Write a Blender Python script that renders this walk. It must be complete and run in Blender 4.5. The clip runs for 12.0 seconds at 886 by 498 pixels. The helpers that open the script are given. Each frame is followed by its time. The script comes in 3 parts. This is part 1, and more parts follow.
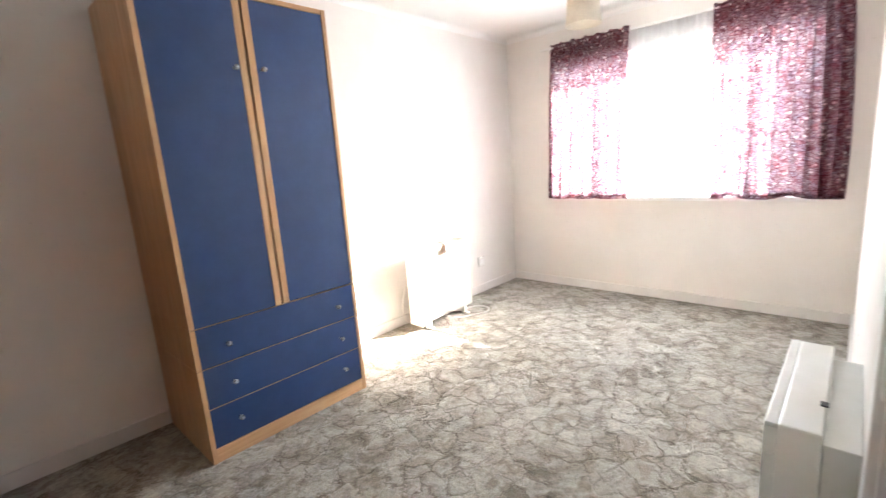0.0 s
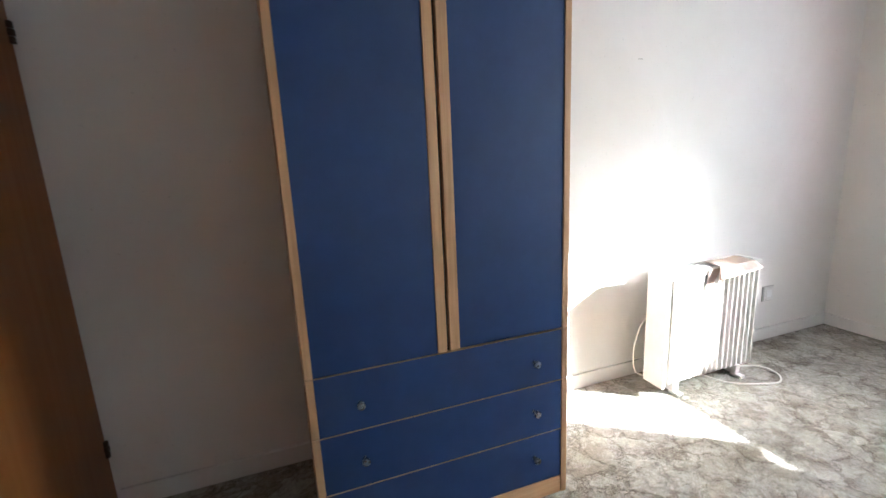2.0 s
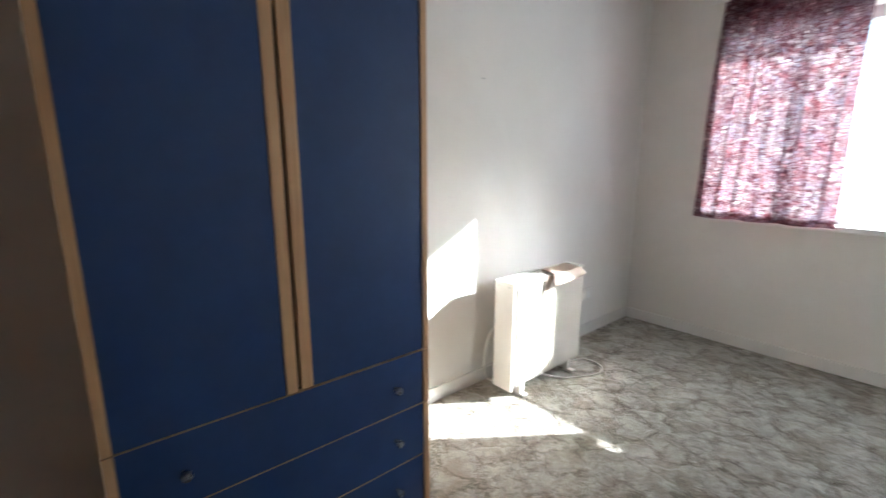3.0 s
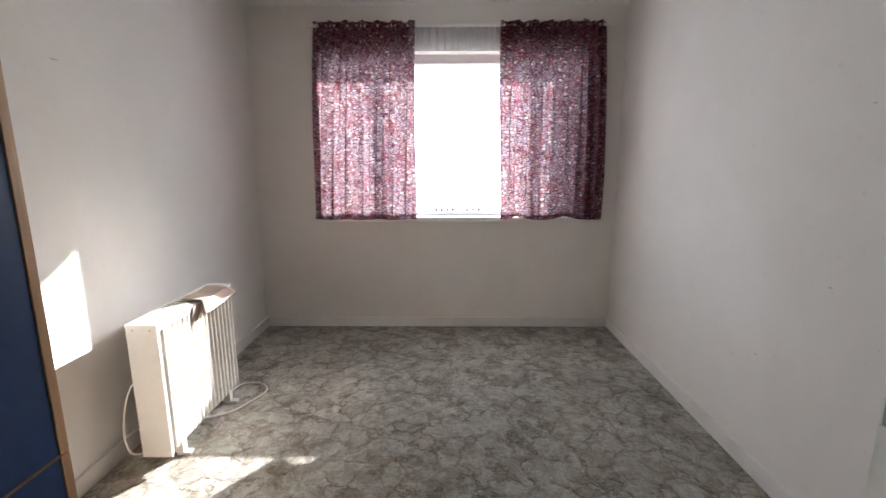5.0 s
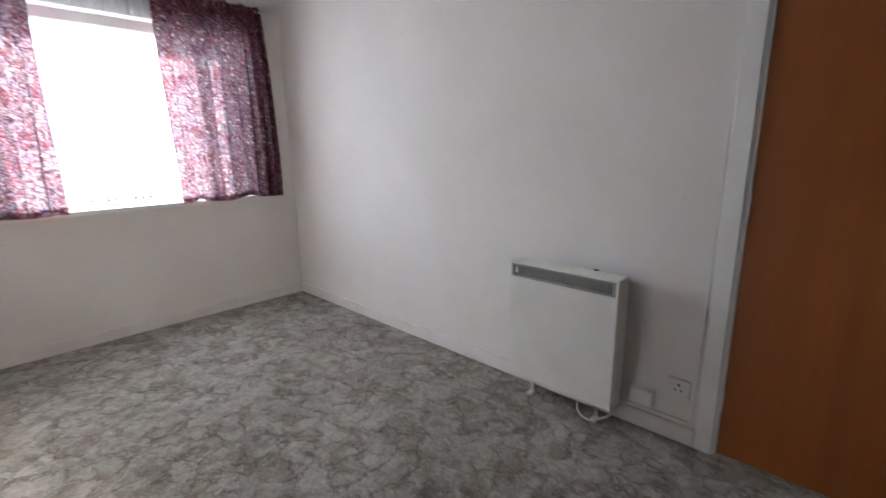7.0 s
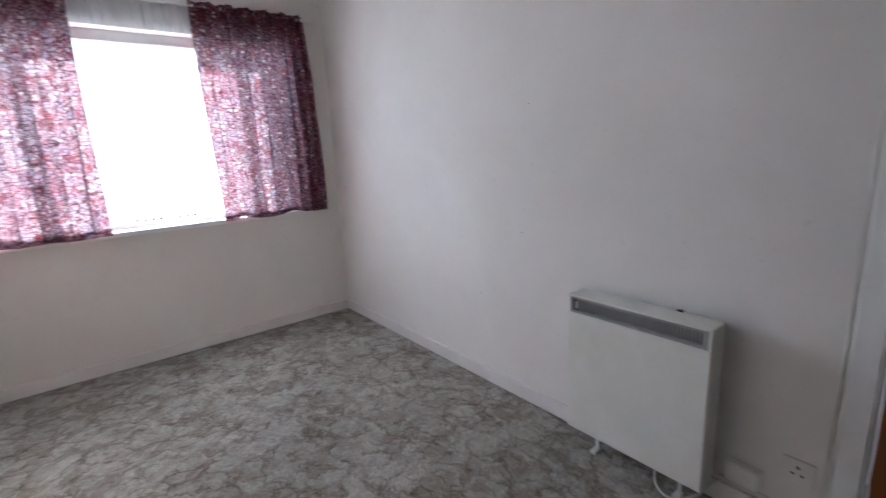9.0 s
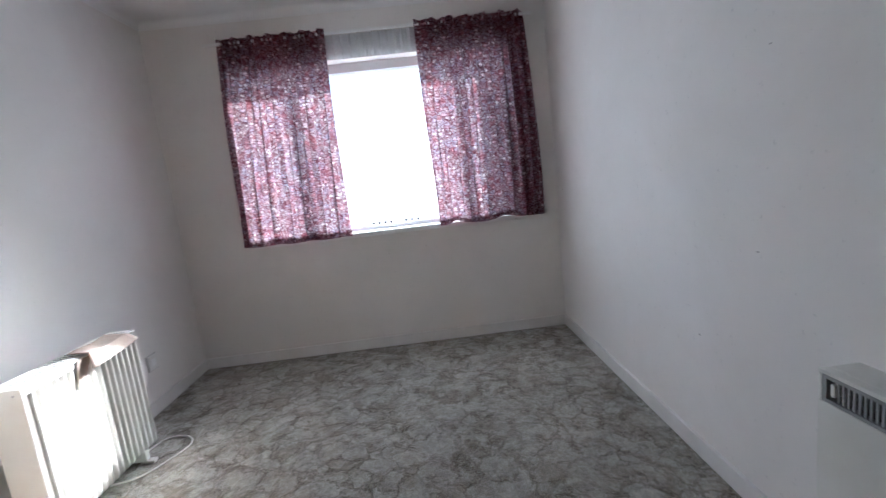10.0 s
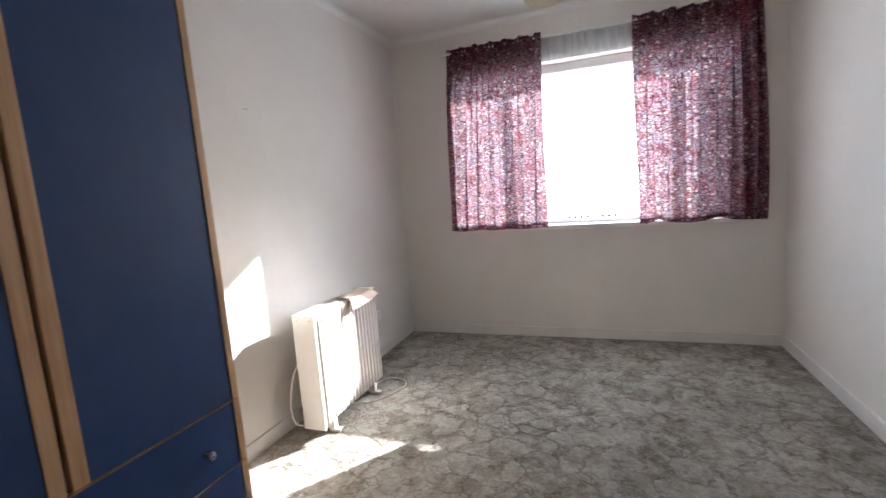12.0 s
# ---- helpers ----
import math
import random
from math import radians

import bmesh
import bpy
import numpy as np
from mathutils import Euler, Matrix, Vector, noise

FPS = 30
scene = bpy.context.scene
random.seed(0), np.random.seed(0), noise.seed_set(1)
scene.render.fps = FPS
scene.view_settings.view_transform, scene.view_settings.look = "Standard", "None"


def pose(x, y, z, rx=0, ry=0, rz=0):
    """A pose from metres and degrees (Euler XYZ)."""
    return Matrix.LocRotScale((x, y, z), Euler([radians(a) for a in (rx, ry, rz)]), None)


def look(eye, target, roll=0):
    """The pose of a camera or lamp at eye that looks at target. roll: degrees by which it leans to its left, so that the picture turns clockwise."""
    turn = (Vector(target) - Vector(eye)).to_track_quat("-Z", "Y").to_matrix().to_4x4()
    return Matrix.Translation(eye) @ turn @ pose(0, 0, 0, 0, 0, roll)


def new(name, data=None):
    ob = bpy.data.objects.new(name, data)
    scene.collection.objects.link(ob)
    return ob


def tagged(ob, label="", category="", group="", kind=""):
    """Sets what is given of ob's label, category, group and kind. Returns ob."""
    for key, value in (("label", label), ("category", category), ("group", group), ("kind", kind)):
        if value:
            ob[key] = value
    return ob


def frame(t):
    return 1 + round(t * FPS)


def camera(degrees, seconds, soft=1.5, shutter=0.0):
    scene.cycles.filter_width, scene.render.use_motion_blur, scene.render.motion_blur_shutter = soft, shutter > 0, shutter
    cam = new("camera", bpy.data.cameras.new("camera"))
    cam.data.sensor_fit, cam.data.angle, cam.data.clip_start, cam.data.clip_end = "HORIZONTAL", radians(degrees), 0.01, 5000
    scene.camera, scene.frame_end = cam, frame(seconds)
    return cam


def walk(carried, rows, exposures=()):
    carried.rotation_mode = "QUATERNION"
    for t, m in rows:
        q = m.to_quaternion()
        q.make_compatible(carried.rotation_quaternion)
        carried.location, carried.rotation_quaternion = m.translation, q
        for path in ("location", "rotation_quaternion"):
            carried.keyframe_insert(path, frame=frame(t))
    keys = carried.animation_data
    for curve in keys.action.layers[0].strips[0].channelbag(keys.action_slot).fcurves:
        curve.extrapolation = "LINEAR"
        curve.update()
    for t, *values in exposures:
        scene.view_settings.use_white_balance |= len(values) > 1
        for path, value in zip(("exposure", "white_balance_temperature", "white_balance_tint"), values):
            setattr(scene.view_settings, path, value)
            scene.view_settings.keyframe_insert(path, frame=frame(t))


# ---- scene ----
cam = camera(89.5, 12.0, soft=1.3, shutter=0.3)
PATH = [
    (0, (0.224, 0.705, 1.276), (1.652, 2.044, 0.895), -4.1),
    (0.3, (0.276, 0.735, 1.252), (1.522, 2.246, 0.888), -4.3),
    (0.5, (0.323, 0.831, 1.272), (1.459, 2.431, 0.887), -4.0),
    (0.8, (0.398, 0.972, 1.256), (1.35, 2.688, 0.871), -3.9),
    (1, (0.454, 1.072, 1.271), (1.269, 2.853, 0.866), -4.1),
    (1.2, (0.511, 1.178, 1.255), (1.265, 2.985, 0.849), -4.0),
    (1.5, (0.594, 1.338, 1.238), (1.307, 3.16, 0.826), -3.5),
    (1.8, (0.693, 1.47, 1.237), (1.373, 3.306, 0.83), -3.0),
    (2, (0.78, 1.546, 1.243), (1.449, 3.383, 0.825), -2.7),
    (2.5, (0.889, 1.632, 1.251), (1.621, 3.449, 0.85), -2.2),
    (3, (0.809, 1.671, 1.259), (2.073, 3.167, 0.853), -0.0),
    (4.8, (0.777, 1.851, 1.262), (2.736, 1.988, 0.881), -0.1),
    (5, (0.776, 1.911, 1.266), (2.74, 1.932, 0.891), -0.1),
    (5.5, (0.737, 2.186, 1.283), (2.633, 1.67, 0.912), -0.3),
    (6, (0.653, 2.366, 1.243), (2.413, 1.492, 0.868), -0.1),
    (6.5, (0.661, 2.438, 1.215), (2.277, 1.319, 0.847), -0.1),
    (7, (0.631, 2.513, 1.218), (1.983, 1.109, 0.771), -1.0),
    (7.2, (0.634, 2.522, 1.227), (1.906, 1.093, 0.646), -1.3),
    (8.8, (0.774, 2.244, 1.233), (2.205, 0.923, 0.777), -3.1),
    (9, (0.806, 2.225, 1.26), (2.345, 1.023, 0.828), -2.9),
    (9.5, (0.877, 1.911, 1.215), (2.74, 1.278, 0.858), -4.8),
    (10, (0.942, 1.63, 1.183), (2.917, 1.561, 0.873), -6.5),
    (10.5, (0.781, 1.398, 1.166), (2.743, 1.672, 0.888), -6.2),
    (11, (0.677, 1.334, 1.157), (2.605, 1.805, 0.908), -5.7),
    (11.5, (0.713, 1.507, 1.161), (2.62, 2.055, 0.912), -4.9),
    (12, (0.719, 1.745, 1.186), (2.58, 2.43, 0.928), -4.3),
]
EXPOSURES = [(0, 4.6, 6100, 8), (0.5, 4.65, 6100, 9), (1, 4.1, 5700, 6), (1.5, 3.75, 5500, 3), (2, 3.72, 5550, 4), (2.5, 3.5, 5550, 4), (3, 3.0, 5600, 2), (5, 2.55, 6000, 9), (5.5, 2.5, 6000, 8),
             (6, 2.6, 5900, 8), (6.5, 2.85, 5800, 8), (7, 2.95, 5700, 9), (9, 2.8, 5500, 12), (9.5, 2.65, 5350, 11), (10, 2.5, 5300, 8), (10.5, 2.28, 7000, 9), (11, 2.65, 6900, 16), (11.5, 2.7, 6100, 12), (12, 2.75, 5800, 9)]
walk(cam, [(t, look(eye, target, roll)) for t, eye, target, roll in PATH], EXPOSURES)

# the room, in metres
WEST, CUP, EAST, SOUTH, NORTH, HIGH = -0.55, 0.10, 4.15, 0.653, 3.34, 2.40
OUT = 4.40                                   # outer face of the window wall
WIN = (0.95, 2.80, 0.84, 2.05)               # window opening: y from, y to, sill, head
DOOR = (0.18, 0.94, 2.00)                    # door opening: x from, x to, height
SUN = Vector((-1.65, 1.2, -0.9)).normalized()


# ---- light ----
def make_world():
    world = bpy.data.worlds.new("sky")
    scene.world = world
    world.use_nodes = True
    nt = world.node_tree
    sky = nt.nodes.new("ShaderNodeTexSky")
    sky.sky_type = "NISHITA"
    sky.sun_disc = False
    sky.sun_elevation = math.asin(-SUN.z)
    sky.sun_rotation = math.atan2(-SUN.x, -SUN.y)
    nt.links.new(sky.outputs[0], nt.nodes["Background"].inputs[0])
    nt.nodes["Background"].inputs[1].default_value = 0.07


make_world()
sun = new("sun", bpy.data.lights.new("sun", "SUN"))
sun.data.energy, sun.data.angle, sun.data.color = 4.2, radians(0.5), (1.0, 0.95, 0.90)
sun.matrix_world = look((8, -2, 4), Vector((8, -2, 4)) + SUN)

# the sky's light in the window's opening, leaning down into the room
skylight = new("window_skylight", bpy.data.lights.new("window_skylight", "AREA"))
skylight.data.shape, skylight.data.size, skylight.data.size_y = "RECTANGLE", WIN[1] - WIN[0], 1.15
skylight.data.energy, skylight.data.color, skylight.data.spread = 4.6, (0.90, 0.95, 1.0), radians(165)
skylight.matrix_world = look((OUT - 0.04, (WIN[0] + WIN[1]) / 2, 1.445), (OUT - 0.98, (WIN[0] + WIN[1]) / 2, 1.105))


# ---- materials ----
class Nodes:
    """Small helper round one material's node tree."""

    def __init__(self, name, rough=0.5, metal=0.0, spec=0.5):
        self.mat = bpy.data.materials.new(name)
        self.mat.use_nodes = True
        self.nt = self.mat.node_tree
        self.bsdf = self.nt.nodes["Principled BSDF"]
        self.bsdf.inputs["Roughness"].default_value = rough
        self.bsdf.inputs["Metallic"].default_value = metal
        self.bsdf.inputs["Specular IOR Level"].default_value = spec
        self.co = self.nt.nodes.new("ShaderNodeTexCoord").outputs["Object"]

    def link(self, a, b):
        self.nt.links.new(a, b)
        return b

    def scaled(self, sx, sy, sz, source=None):
        m = self.nt.nodes.new("ShaderNodeMapping")
        m.inputs["Scale"].default_value = (sx, sy, sz)
        self.link(source or self.co, m.inputs["Vector"])
        return m.outputs[0]

    def noise(self, scale, detail=4.0, rough=0.5, co=None, warp=0.0):
        n = self.nt.nodes.new("ShaderNodeTexNoise")
        n.inputs["Scale"].default_value, n.inputs["Detail"].default_value = scale, detail
        n.inputs["Roughness"].default_value, n.inputs["Distortion"].default_value = rough, warp
        self.link(co or self.co, n.inputs["Vector"])
        return n

    def voronoi(self, scale, feature="F1", co=None, random_=1.0):
        n = self.nt.nodes.new("ShaderNodeTexVoronoi")
        n.feature = feature
        n.inputs["Scale"].default_value, n.inputs["Randomness"].default_value = scale, random_
        self.link(co or self.co, n.inputs["Vector"])
        return n

    def ramp(self, fac, *stops):
        r = self.nt.nodes.new("ShaderNodeValToRGB")
        while len(r.color_ramp.elements) < len(stops):
            r.color_ramp.elements.new(0.5)
        for e, (at, c) in zip(r.color_ramp.elements, stops):
            e.position = at
            e.color = (*c, 1) if not isinstance(c, (int, float)) else (c, c, c, 1)
        self.link(fac, r.inputs[0])
        return r.outputs[0]

    def mix(self, fac, a, b, mode="MIX"):
        m = self.nt.nodes.new("ShaderNodeMix")
        m.data_type, m.blend_type = "RGBA", mode
        for socket, v in ((m.inputs[0], fac), (m.inputs[6], a), (m.inputs[7], b)):
            if isinstance(v, (int, float)):
                socket.default_value = v
            elif isinstance(v, tuple):
                socket.default_value = (*v, 1)
            else:
                self.link(v, socket)
        return m.outputs[2]

    def maths(self, op, a, b=0.0, c=0.0):
        m = self.nt.nodes.new("ShaderNodeMath")
        m.operation = op
        for socket, v in zip(m.inputs, (a, b, c)):
            if isinstance(v, (int, float)):
                socket.default_value = v
            else:
                self.link(v, socket)
        return m.outputs[0]

    def colour(self, socket):
        if isinstance(socket, tuple):
            self.bsdf.inputs["Base Color"].default_value = (*socket, 1)
        else:
            self.link(socket, self.bsdf.inputs["Base Color"])
        return self

    def bump(self, height, strength, distance):
        b = self.nt.nodes.new("ShaderNodeBump")
        b.inputs["Strength"].default_value, b.inputs["Distance"].default_value = strength, distance
        self.link(height, b.inputs["Height"])
        self.link(b.outputs[0], self.bsdf.inputs["Normal"])
        return self

    def roughness(self, socket):
        self.link(socket, self.bsdf.inputs["Roughness"])
        return self


def paint(name, a, b, rough=0.75, grain=260.0, depth=0.0006, big=1.3):
    """Matt wall or ceiling paint: roller grain, faint grime in large soft patches."""
    n = Nodes(name, rough, spec=0.3)
    patches = n.ramp(n.noise(big, 5, 0.6, warp=0.4).outputs[0], (0.35, b), (0.68, a))
    specks = n.ramp(n.noise(38, 3, 0.7).outputs[0], (0.24, 0.86), (0.36, 1.0))
    n.colour(n.mix(1.0, patches, specks, "MULTIPLY"))
    h = n.mix(0.45, n.noise(grain, 3, 0.6).outputs[0], n.noise(24, 4, 0.55).outputs[0])
    return n.bump(h, 0.5, depth * 2.5).mat


def gloss(name, a, b, rough=0.35, scale=5.0, depth=0.0003):
    """Painted or enamelled thing with slight yellowing and fine scuffs."""
    n = Nodes(name, rough)
    n.colour(n.ramp(n.noise(scale, 5, 0.6).outputs[0], (0.3, b), (0.65, a)))
    n.roughness(n.ramp(n.noise(60, 4, 0.7).outputs[0], (0.3, rough * 0.8), (0.7, min(1.0, rough * 1.35))))
    return n.bump(n.noise(90, 3, 0.6).outputs[0], 0.25, depth).mat


def wood(name, dark, mid, light, along="z", fine=70.0, rough=0.42, figure=6.0):
    """Veneer: long grain lines along one axis, broad figure and pores."""
    n = Nodes(name, rough)
    stretch = {"z": (1, 1, 0.035), "x": (0.035, 1, 1), "y": (1, 0.035, 1)}[along]
    co = n.scaled(*stretch)
    lines = n.noise(fine, 6, 0.65, co, 0.3).outputs[0]
    broad = n.noise(figure, 3, 0.5, co, 1.2).outputs[0]
    c1 = n.ramp(lines, (0.28, dark), (0.5, mid), (0.75, light))
    c2 = n.ramp(broad, (0.3, 0.84), (0.7, 1.06))
    n.colour(n.mix(1.0, c1, c2, "MULTIPLY"))
    n.roughness(n.ramp(lines, (0.3, rough * 1.25), (0.7, rough * 0.85)))
    return n.bump(lines, 0.2, 0.0004).mat


def carpet():
    """Sculpted pile: ragged grey-green flakes on a browner ground, broken dark creases, and short tufts."""
    n = Nodes("carpet_pile", 0.95, spec=0.1)
    fine = n.noise(26.0, 5, 0.7).outputs[1]
    bent = n.mix(0.03, n.mix(0.22, n.co, n.noise(5.5, 6, 0.7).outputs[1], "ADD"), fine, "ADD")
    bent2 = n.mix(0.04, n.mix(0.12, n.co, n.noise(9.0, 5, 0.68).outputs[1], "ADD"), fine, "ADD")
    drift = n.noise(7.0, 8, 0.66, bent, 1.1).outputs[0]
    patch = n.noise(1.5, 4, 0.6).outputs[0]
    cells = n.voronoi(8.0, "F1", bent)
    tone = n.nt.nodes.new("ShaderNodeSeparateColor")
    n.link(cells.outputs["Color"], tone.inputs[0])
    edge = n.voronoi(8.0, "DISTANCE_TO_EDGE", bent).outputs["Distance"]
    edge2 = n.voronoi(15.0, "DISTANCE_TO_EDGE", bent2).outputs["Distance"]
    tuft = n.noise(300, 3, 0.7).outputs[0]
    clump = n.noise(62, 4, 0.72).outputs[0]
    level = n.maths("ADD", n.maths("MULTIPLY", drift, 0.90), n.maths("MULTIPLY", tone.outputs[0], 0.10))
    base = n.ramp(level, (0.34, (0.210, 0.176, 0.126)), (0.46, (0.352, 0.312, 0.250)), (0.52, (0.436, 0.398, 0.338)), (0.66, (0.530, 0.492, 0.430)))
    base = n.mix(1.0, base, n.ramp(patch, (0.3, 0.84), (0.7, 1.06)), "MULTIPLY")
    breaks = n.ramp(n.noise(5.0, 4, 0.65).outputs[0], (0.42, 0.0), (0.53, 1.0))
    base = n.mix(breaks, base, n.mix(1.0, base, n.ramp(edge, (0.0, (0.44, 0.41, 0.36)), (0.028, (0.68, 0.65, 0.60)), (0.085, 1.0)), "MULTIPLY"))
    breaks2 = n.ramp(n.noise(8.0, 3, 0.6, n.scaled(1.1, 1, 1)).outputs[0], (0.50, 0.0), (0.60, 1.0))
    base = n.mix(breaks2, base, n.mix(1.0, base, n.ramp(edge2, (0.0, (0.52, 0.49, 0.44)), (0.04, 0.80), (0.13, 1.0)), "MULTIPLY"))
    base = n.mix(1.0, base, n.ramp(n.noise(27, 5, 0.7, bent2).outputs[0], (0.33, 0.76), (0.66, 1.16)), "MULTIPLY")
    base = n.mix(1.0, base, n.ramp(tuft, (0.3, 0.62), (0.7, 1.28)), "MULTIPLY")
    n.colour(n.mix(1.0, base, n.ramp(clump, (0.3, 0.74), (0.7, 1.18)), "MULTIPLY"))
    h = n.mix(0.4, n.mix(0.5, tuft, clump), n.ramp(edge, (0.0, 0.0), (0.10, 1.0)))
    n.bsdf.inputs["Sheen Weight"].default_value = 0.25
    return n.bump(h, 0.9, 0.012).mat


def floral_cloth():
    """Thin printed cotton: dark red ground, crowded pale blossoms, lets daylight through."""
    n = Nodes("floral_cotton", 0.9, spec=0.1)
    # flat cloth coordinates are kept in the UV map
    uv = n.nt.nodes.new("ShaderNodeUVMap").outputs[0]
    wob = n.mix(0.006, uv, n.noise(110, 3, 0.6, uv).outputs[1], "ADD")
    big = n.voronoi(42, "F1", wob, 0.9)
    small = n.voronoi(88, "F1", wob, 1.0)
    ground = n.ramp(n.noise(14, 4, 0.6, uv).outputs[0], (0.35, (0.060, 0.009, 0.017)), (0.65, (0.105, 0.018, 0.029)))
    pick = n.nt.nodes.new("ShaderNodeSeparateColor")
    n.link(big.outputs["Color"], pick.inputs[0])
    # print on the face: scattered pale ring-shaped blossoms and small specks
    ring = n.ramp(big.outputs["Distance"], (0.06, 0.0), (0.14, 1.0), (0.26, 1.0), (0.36, 0.0))
    some = n.ramp(pick.outputs[1], (0.50, 0.0), (0.52, 1.0))
    pick2 = n.nt.nodes.new("ShaderNodeSeparateColor")
    n.link(small.outputs["Color"], pick2.inputs[0])
    speck = n.maths("MULTIPLY", n.ramp(small.outputs["Distance"], (0.16, 1.0), (0.30, 0.0)), n.ramp(pick2.outputs[1], (0.70, 0.0), (0.72, 1.0)))
    leaf_tint = n.ramp(pick2.outputs[0], (0.0, (0.40, 0.26, 0.25)), (0.6, (0.26, 0.06, 0.07)), (1.0, (0.16, 0.12, 0.17)))
    petal = n.ramp(pick.outputs[0], (0.0, (0.86, 0.80, 0.76)), (0.6, (0.72, 0.52, 0.52)), (1.0, (0.40, 0.10, 0.12)))
    cloth = n.mix(n.maths("MULTIPLY", ring, some), n.mix(speck, ground, leaf_tint), petal)
    n.colour(cloth)
    # against the light the pale cotton shows between thin darker printed outlines
    lines = n.voronoi(60, "DISTANCE_TO_EDGE", wob, 1.0).outputs["Distance"]
    lines2 = n.voronoi(34, "DISTANCE_TO_EDGE", wob, 0.9).outputs["Distance"]
    pale = n.ramp(pick.outputs[0], (0.0, (0.97, 0.93, 0.94)), (0.44, (0.94, 0.86, 0.87)), (0.62, (0.80, 0.46, 0.48)), (0.80, (0.84, 0.83, 0.92)))
    flush = n.ramp(n.noise(9, 4, 0.65, uv).outputs[0], (0.42, (1.0, 1.0, 1.0)), (0.68, (0.90, 0.78, 0.80)))
    pale = n.mix(1.0, pale, flush, "MULTIPLY")
    drawn = n.maths("MULTIPLY", n.ramp(lines, (0.03, 0.12), (0.10, 1.0)), n.ramp(lines2, (0.02, 0.15), (0.07, 1.0)))
    dots = n.ramp(big.outputs["Distance"], (0.06, 0.35), (0.13, 1.0))
    shine = n.mix(n.maths("MULTIPLY", drawn, dots), (0.20, 0.075, 0.095), pale)
    weave = n.noise(900, 2, 0.5, uv).outputs[0]
    n.bump(weave, 0.2, 0.0004)
    trans = n.nt.nodes.new("ShaderNodeBsdfTranslucent")
    n.link(shine, trans.inputs[0])
    both = n.nt.nodes.new("ShaderNodeMixShader")
    both.inputs[0].default_value = 0.37
    n.link(n.bsdf.outputs[0], both.inputs[1])
    n.link(trans.outputs[0], both.inputs[2])
    n.link(both.outputs[0], n.nt.nodes["Material Output"].inputs[0])
    return n.mat


def thin_cloth(name, colour, through_share):
    n = Nodes(name, 0.9, spec=0.1)
    c = n.ramp(n.noise(120, 3, 0.6).outputs[0], (0.3, tuple(0.85 * v for v in colour)), (0.7, colour))
    n.colour(c)
    trans = n.nt.nodes.new("ShaderNodeBsdfTranslucent")
    n.link(c, trans.inputs[0])
    both = n.nt.nodes.new("ShaderNodeMixShader")
    both.inputs[0].default_value = through_share
    n.link(n.bsdf.outputs[0], both.inputs[1])
    n.link(trans.outputs[0], both.inputs[2])
    n.link(both.outputs[0], n.nt.nodes["Material Output"].inputs[0])
    return n.mat


def melamine():
    """Blue laminate, faintly mottled, with a soft sheen."""
    n = Nodes("blue_laminate", 0.42)
    n.colour(n.ramp(n.noise(9, 6, 0.7).outputs[0], (0.3, (0.016, 0.041, 0.130)), (0.7, (0.021, 0.053, 0.162))))
    n.roughness(n.ramp(n.noise(30, 5, 0.7).outputs[0], (0.3, 0.36), (0.7, 0.52)))
    return n.bump(n.noise(420, 2, 0.6).outputs[0], 0.25, 0.0003).mat


def metal(name, colour, rough):
    n = Nodes(name, rough, 1.0)
    n.colour(n.ramp(n.noise(40, 4, 0.6).outputs[0], (0.3, tuple(0.8 * v for v in colour)), (0.7, colour)))
    return n.roughness(n.ramp(n.noise(80, 3, 0.6).outputs[0], (0.3, rough * 0.8), (0.7, rough * 1.3))).mat


def glass():
    n = Nodes("window_glass", 0.0)
    n.bsdf.inputs["Transmission Weight"].default_value = 1.0
    n.bsdf.inputs["IOR"].default_value = 1.1
    return n.colour((1.0, 1.0, 1.0)).mat


WALL = paint("wall_emulsion", (0.80, 0.765, 0.727), (0.735, 0.698, 0.652))
CEILING = paint("ceiling_emulsion", (0.82, 0.81, 0.79), (0.76, 0.745, 0.72), grain=160)
SKIRT = gloss("cream_gloss", (0.765, 0.738, 0.71), (0.69, 0.66, 0.625), 0.45)
WHITE = gloss("white_gloss", (0.82, 0.81, 0.79), (0.74, 0.72, 0.69), 0.35)
PVC = gloss("white_window_plastic", (0.86, 0.87, 0.88), (0.80, 0.81, 0.82), 0.3)
CARPET = carpet()
BLUE = melamine()
BEECH = wood("beech_veneer", (0.46, 0.25, 0.115), (0.56, 0.33, 0.165), (0.63, 0.40, 0.215), fine=95)
BEECH_X = wood("beech_veneer_across", (0.46, 0.25, 0.115), (0.56, 0.33, 0.165), (0.63, 0.40, 0.215), "x", fine=95)
VENEER = wood("red_brown_veneer", (0.285, 0.084, 0.015), (0.305, 0.092, 0.017), (0.325, 0.101, 0.019), fine=26, rough=0.38, figure=4.0)
# darker veneer for the cupboard door in the wardrobe's shade, shade put into the colour
AMBER_SHADED = wood("shaded_amber_veneer", (0.235, 0.082, 0.018), (0.250, 0.090, 0.020), (0.265, 0.098, 0.022), fine=26, rough=0.38, figure=4.0)
AMBER = wood("amber_veneer", (0.350, 0.142, 0.024), (0.365, 0.150, 0.026), (0.38, 0.158, 0.028), fine=26, rough=0.36, figure=3.5)
ENAMEL = gloss("cream_enamel", (0.76, 0.745, 0.69), (0.69, 0.67, 0.60), 0.38)
OILWHITE = gloss("white_enamel", (0.70, 0.675, 0.615), (0.64, 0.605, 0.54), 0.35)
PLASTIC = gloss("white_plastic", (0.76, 0.74, 0.70), (0.68, 0.65, 0.60), 0.3)
DARK = gloss("dark_grey_metal", (0.06, 0.055, 0.05), (0.035, 0.032, 0.03), 0.5)
